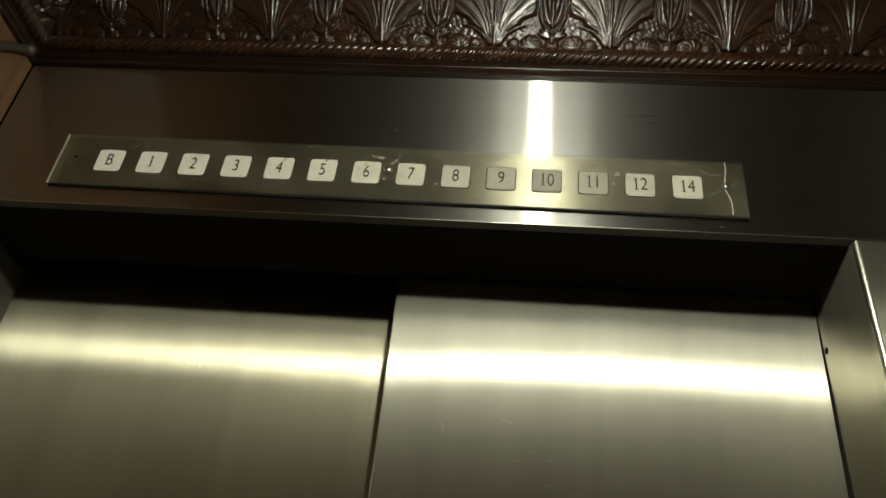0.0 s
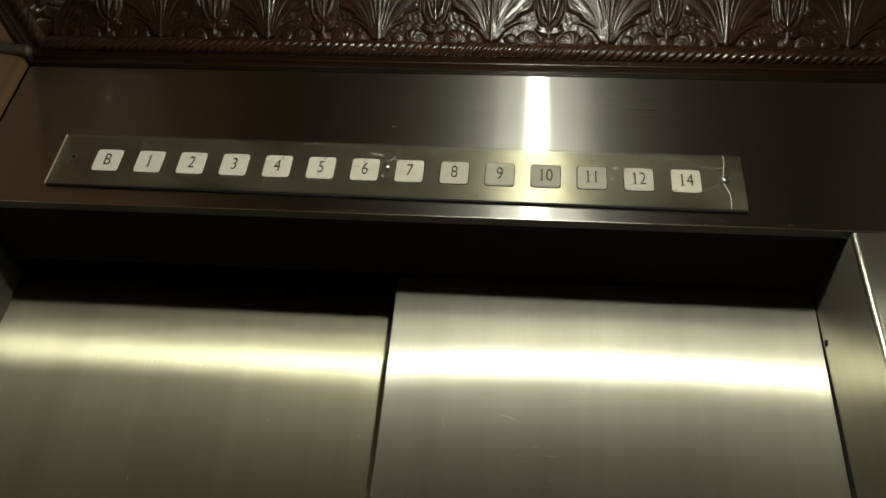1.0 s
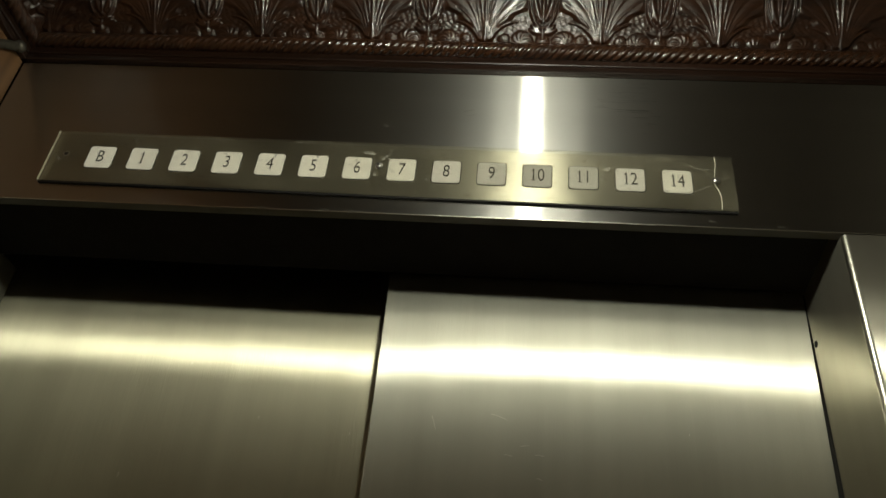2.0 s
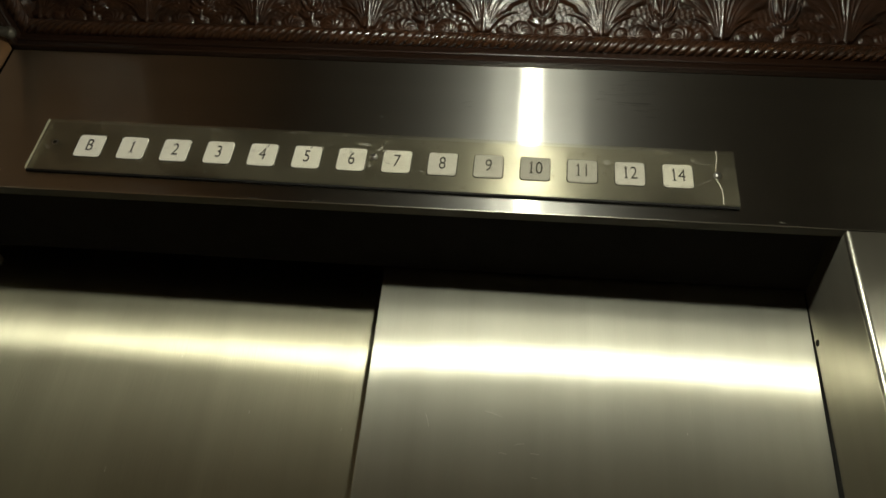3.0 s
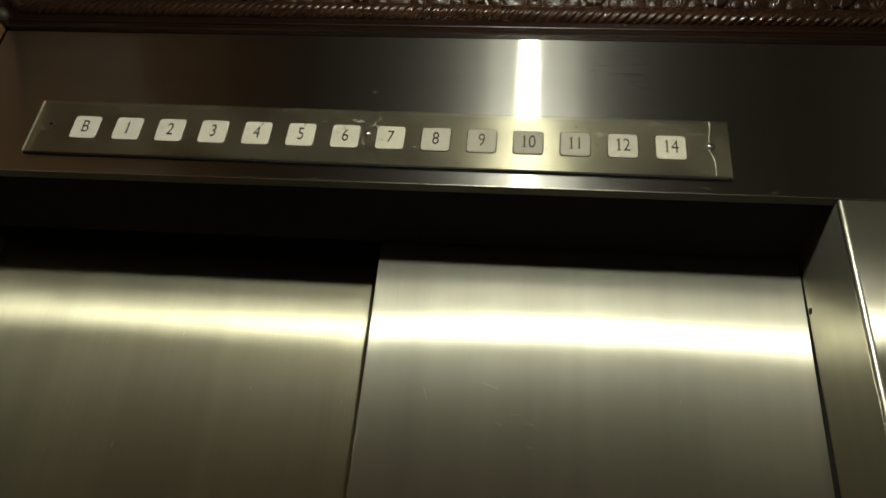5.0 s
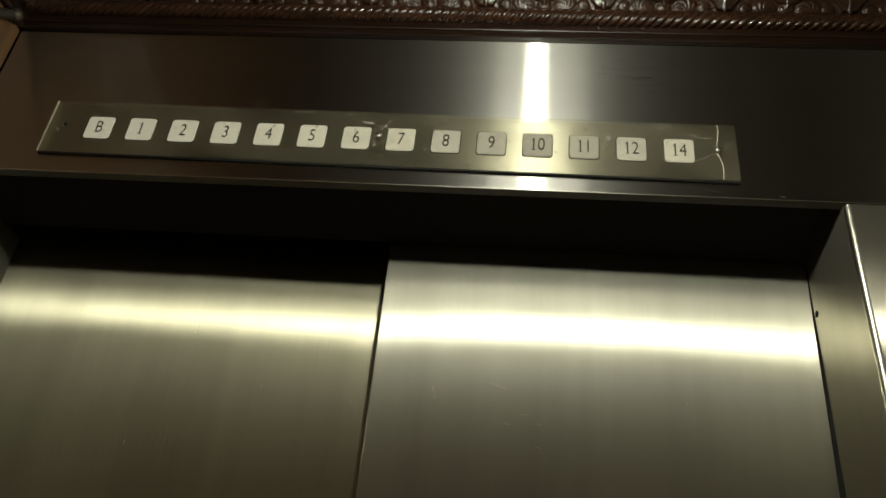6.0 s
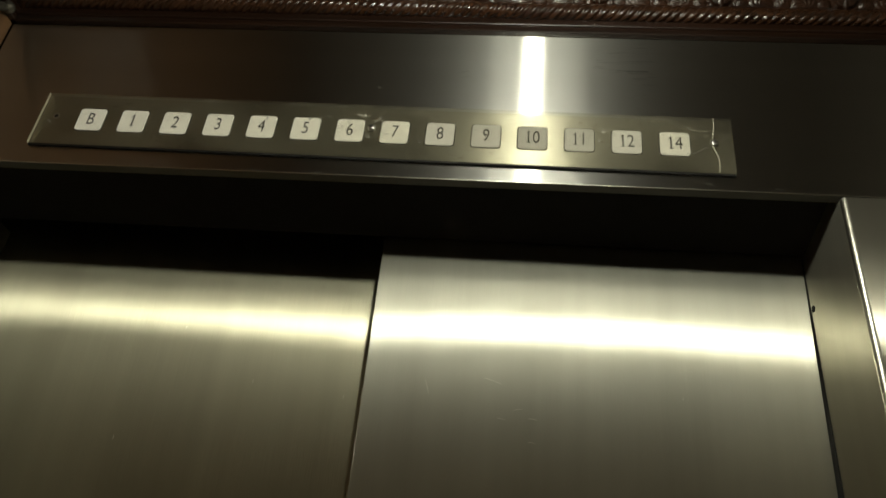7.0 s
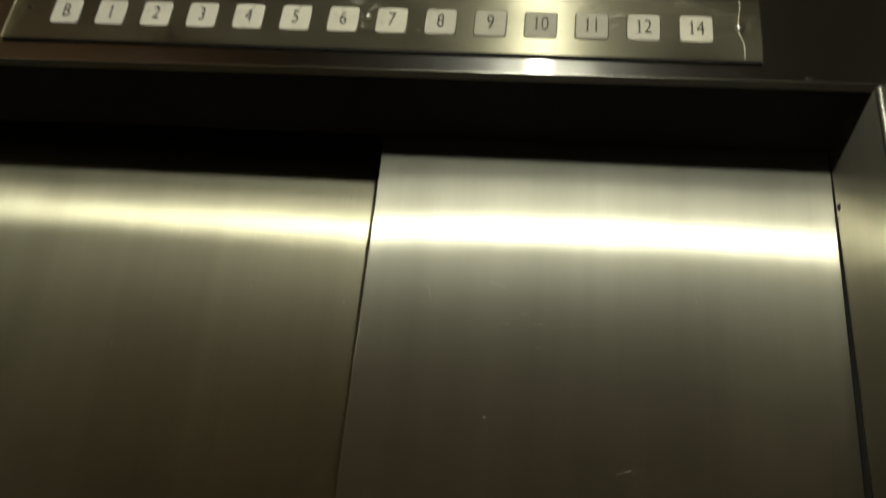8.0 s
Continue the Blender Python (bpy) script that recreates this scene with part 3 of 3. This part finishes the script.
def cornice(name, length, shift, m):
    """Moulded rail, rope and leaning carved board, running along x from the origin; the wall is y = 0."""
    ob = tagged(empty(name), "dark mahogany cornice carved with acanthus fans above a rope moulding", "cornice", group="cab cornices")
    ob.matrix_world = m
    bpy.context.view_layer.update()
    rail = [(0.0, 0.0), (-0.0075, 0.0), (-0.0083, 0.0008), (-0.0086, 0.0025), (-0.0086, 0.0060), (-0.0080, 0.0085), (-0.0064, 0.0092), (-0.0064, 0.0108), (-0.0084, 0.0114),
            (-0.0091, 0.0128), (-0.0084, 0.0144), (-0.0064, 0.0150), (-0.0058, 0.019), (-0.0058, 0.050), (0.0, 0.050)]
    part("rail", profile_run(rail, 0, length), MAHOGANY_RAIL, ob, "plain stepped rail")
    r = new("rope_moulding", rope(length))
    r.parent = ob
    r.matrix_local = Matrix.Translation((0, -0.0095, 0.0355))
    part("bead", profile_run([(-0.003, 0.0455), (-0.0115, 0.0460), (-0.0130, 0.0478), (-0.0125, 0.0500), (-0.008, 0.0512), (-0.003, 0.0512)], 0, length), MAHOGANY, ob)
    c = new("carved_board", frieze(length, shift))
    c.parent = ob
    c.matrix_local = Matrix.Translation((0, -0.0068, 0.0505)) @ Matrix.Rotation(LEAN, 4, "X")
    top = BOARD
    y1, z1 = -0.0068 - top * math.sin(LEAN), 0.0505 + top * math.cos(LEAN)
    part("crown", profile_run([(y1 + 0.01, z1 - 0.004), (y1 - 0.012, z1 - 0.002), (y1 - 0.02, z1 + 0.008), (y1 - 0.02, CEIL - TOP - 0.002)], 0, length), MAHOGANY, ob)
    return ob


cornice("cornice", RIGHT - LEFT, 0.132, Matrix.Translation((LEFT, 0.0, TOP + 0.0005)))
cornice("cornice", -BACK, 0.03, Matrix.Translation((LEFT, 0.0, TOP + 0.0005)) @ Matrix.Rotation(radians(-90), 4, "Z") @ Matrix.Scale(1, 4) @ Matrix.Diagonal((1, -1, 1, 1)))

# ---- ceiling lights ----
def lit_globe(bulb, radius, material, top):
    """A globe on a stem below the ceiling."""
    x, y, z = bulb
    ob = tagged(empty("ceiling_light", (x, y, CEIL)), top, "ceiling light", group="cab lights")
    globe = bmesh.new()
    bmesh.ops.create_uvsphere(globe, u_segments=24, v_segments=14, radius=radius, matrix=pose(x, y, z))
    under(ob, link("globe", globe, material, smooth=True))
    under(ob, smooth_by_angle(link("socket", tube([(x, y, z + radius - 0.003), (x, y, z + radius + 0.010)], 0.014), SCREW)))
    if z < CEIL - 0.15:
        under(ob, smooth_by_angle(link("stem", tube([(x, y, z + radius + 0.008), (x, y, CEIL - 0.004)], 0.007), SCREW)))
    under(ob, smooth_by_angle(link("canopy", tube([(x, y, CEIL - 0.014), (x, y, CEIL - 0.0005)], 0.05, 24), SCREW)))
    return ob


hanging = lit_globe(BULB, 0.0132, GLOBE, "hanging light with a small lit globe on a metal stem")
under(hanging, smooth_by_angle(link("shade", box(0.120, 0.288, BULB[1] - 0.12, BULB[1] + 0.09, BULB[2] + 0.042, BULB[2] + 0.080, 0.004, 2), SHADE_GLASS, label="softly lit frosted glass shade")))

# ---- small things ----
OLD_METAL = painted("dull_grey_metal", (0.16, 0.145, 0.115), 0.5, 0.6, 0.4, 200)
rod = tagged(empty("metal_clip", (-0.53, -0.03, 2.37)), "small grey metal rod with a rounded end under the cornice", "bracket")
under(rod, smooth_by_angle(link("rod", tube([(-0.525, -0.030, 2.372), (-0.527, -0.05, 2.354), (-0.5265, -0.085, 2.319), (-0.5265, -0.12, 2.286)], 0.0065), OLD_METAL)))
tip = bmesh.new()
bmesh.ops.create_uvsphere(tip, u_segments=16, v_segments=10, radius=0.0088, matrix=pose(-0.5235, -0.0285, 2.3735))
under(rod, link("cap", tip, OLD_METAL, smooth=True))

# scratches on the doors: short bright nicks
rng = random.Random(4)
NICKS = [(0.085, 1.932, 0.016, -70), (0.161, 1.944, 0.020, -14), (0.192, 1.911, 0.010, 16), (0.173, 1.899, 0.009, 0), (0.209, 1.901, 0.010, 3),
         (0.209, 1.874, 0.007, 0), (0.379, 1.937, 0.003, 80), (0.302, 1.750, 0.016, 22), (0.157, 1.795, 0.005, 10)]
for x, z, ln, a in NICKS:
    n = 5
    pts = [(x + ln * (k / n - 0.5) * math.cos(radians(a)) + rng.uniform(-1, 1) * 0.0003, FAST - 0.00003, z + ln * (k / n - 0.5) * math.sin(radians(a)) + 0.0006 * math.sin(k)) for k in range(n + 1)]
    under(fast_door, link("scratch", tube(pts, 0.00034, 5), BARE, label="short bright scratch"))
for x, z, ln, a in ((-0.023, 1.930, 0.004, 85), (-0.245, 2.010, 0.003, 60), (-0.141, 1.943, 0.004, 85), (-0.30, 1.86, 0.006, 88)):
    pts = [(x + ln * (k / 4 - 0.5) * math.cos(radians(a)), SLOW - 0.00003, z + ln * (k / 4 - 0.5) * math.sin(radians(a))) for k in range(5)]
    under(slow_door, link("scratch", tube(pts, 0.00034, 5), BARE, label="short bright scratch"))

lean(fast_door, 2.35, FAST)
lean(slow_door, 2.7, SLOW)
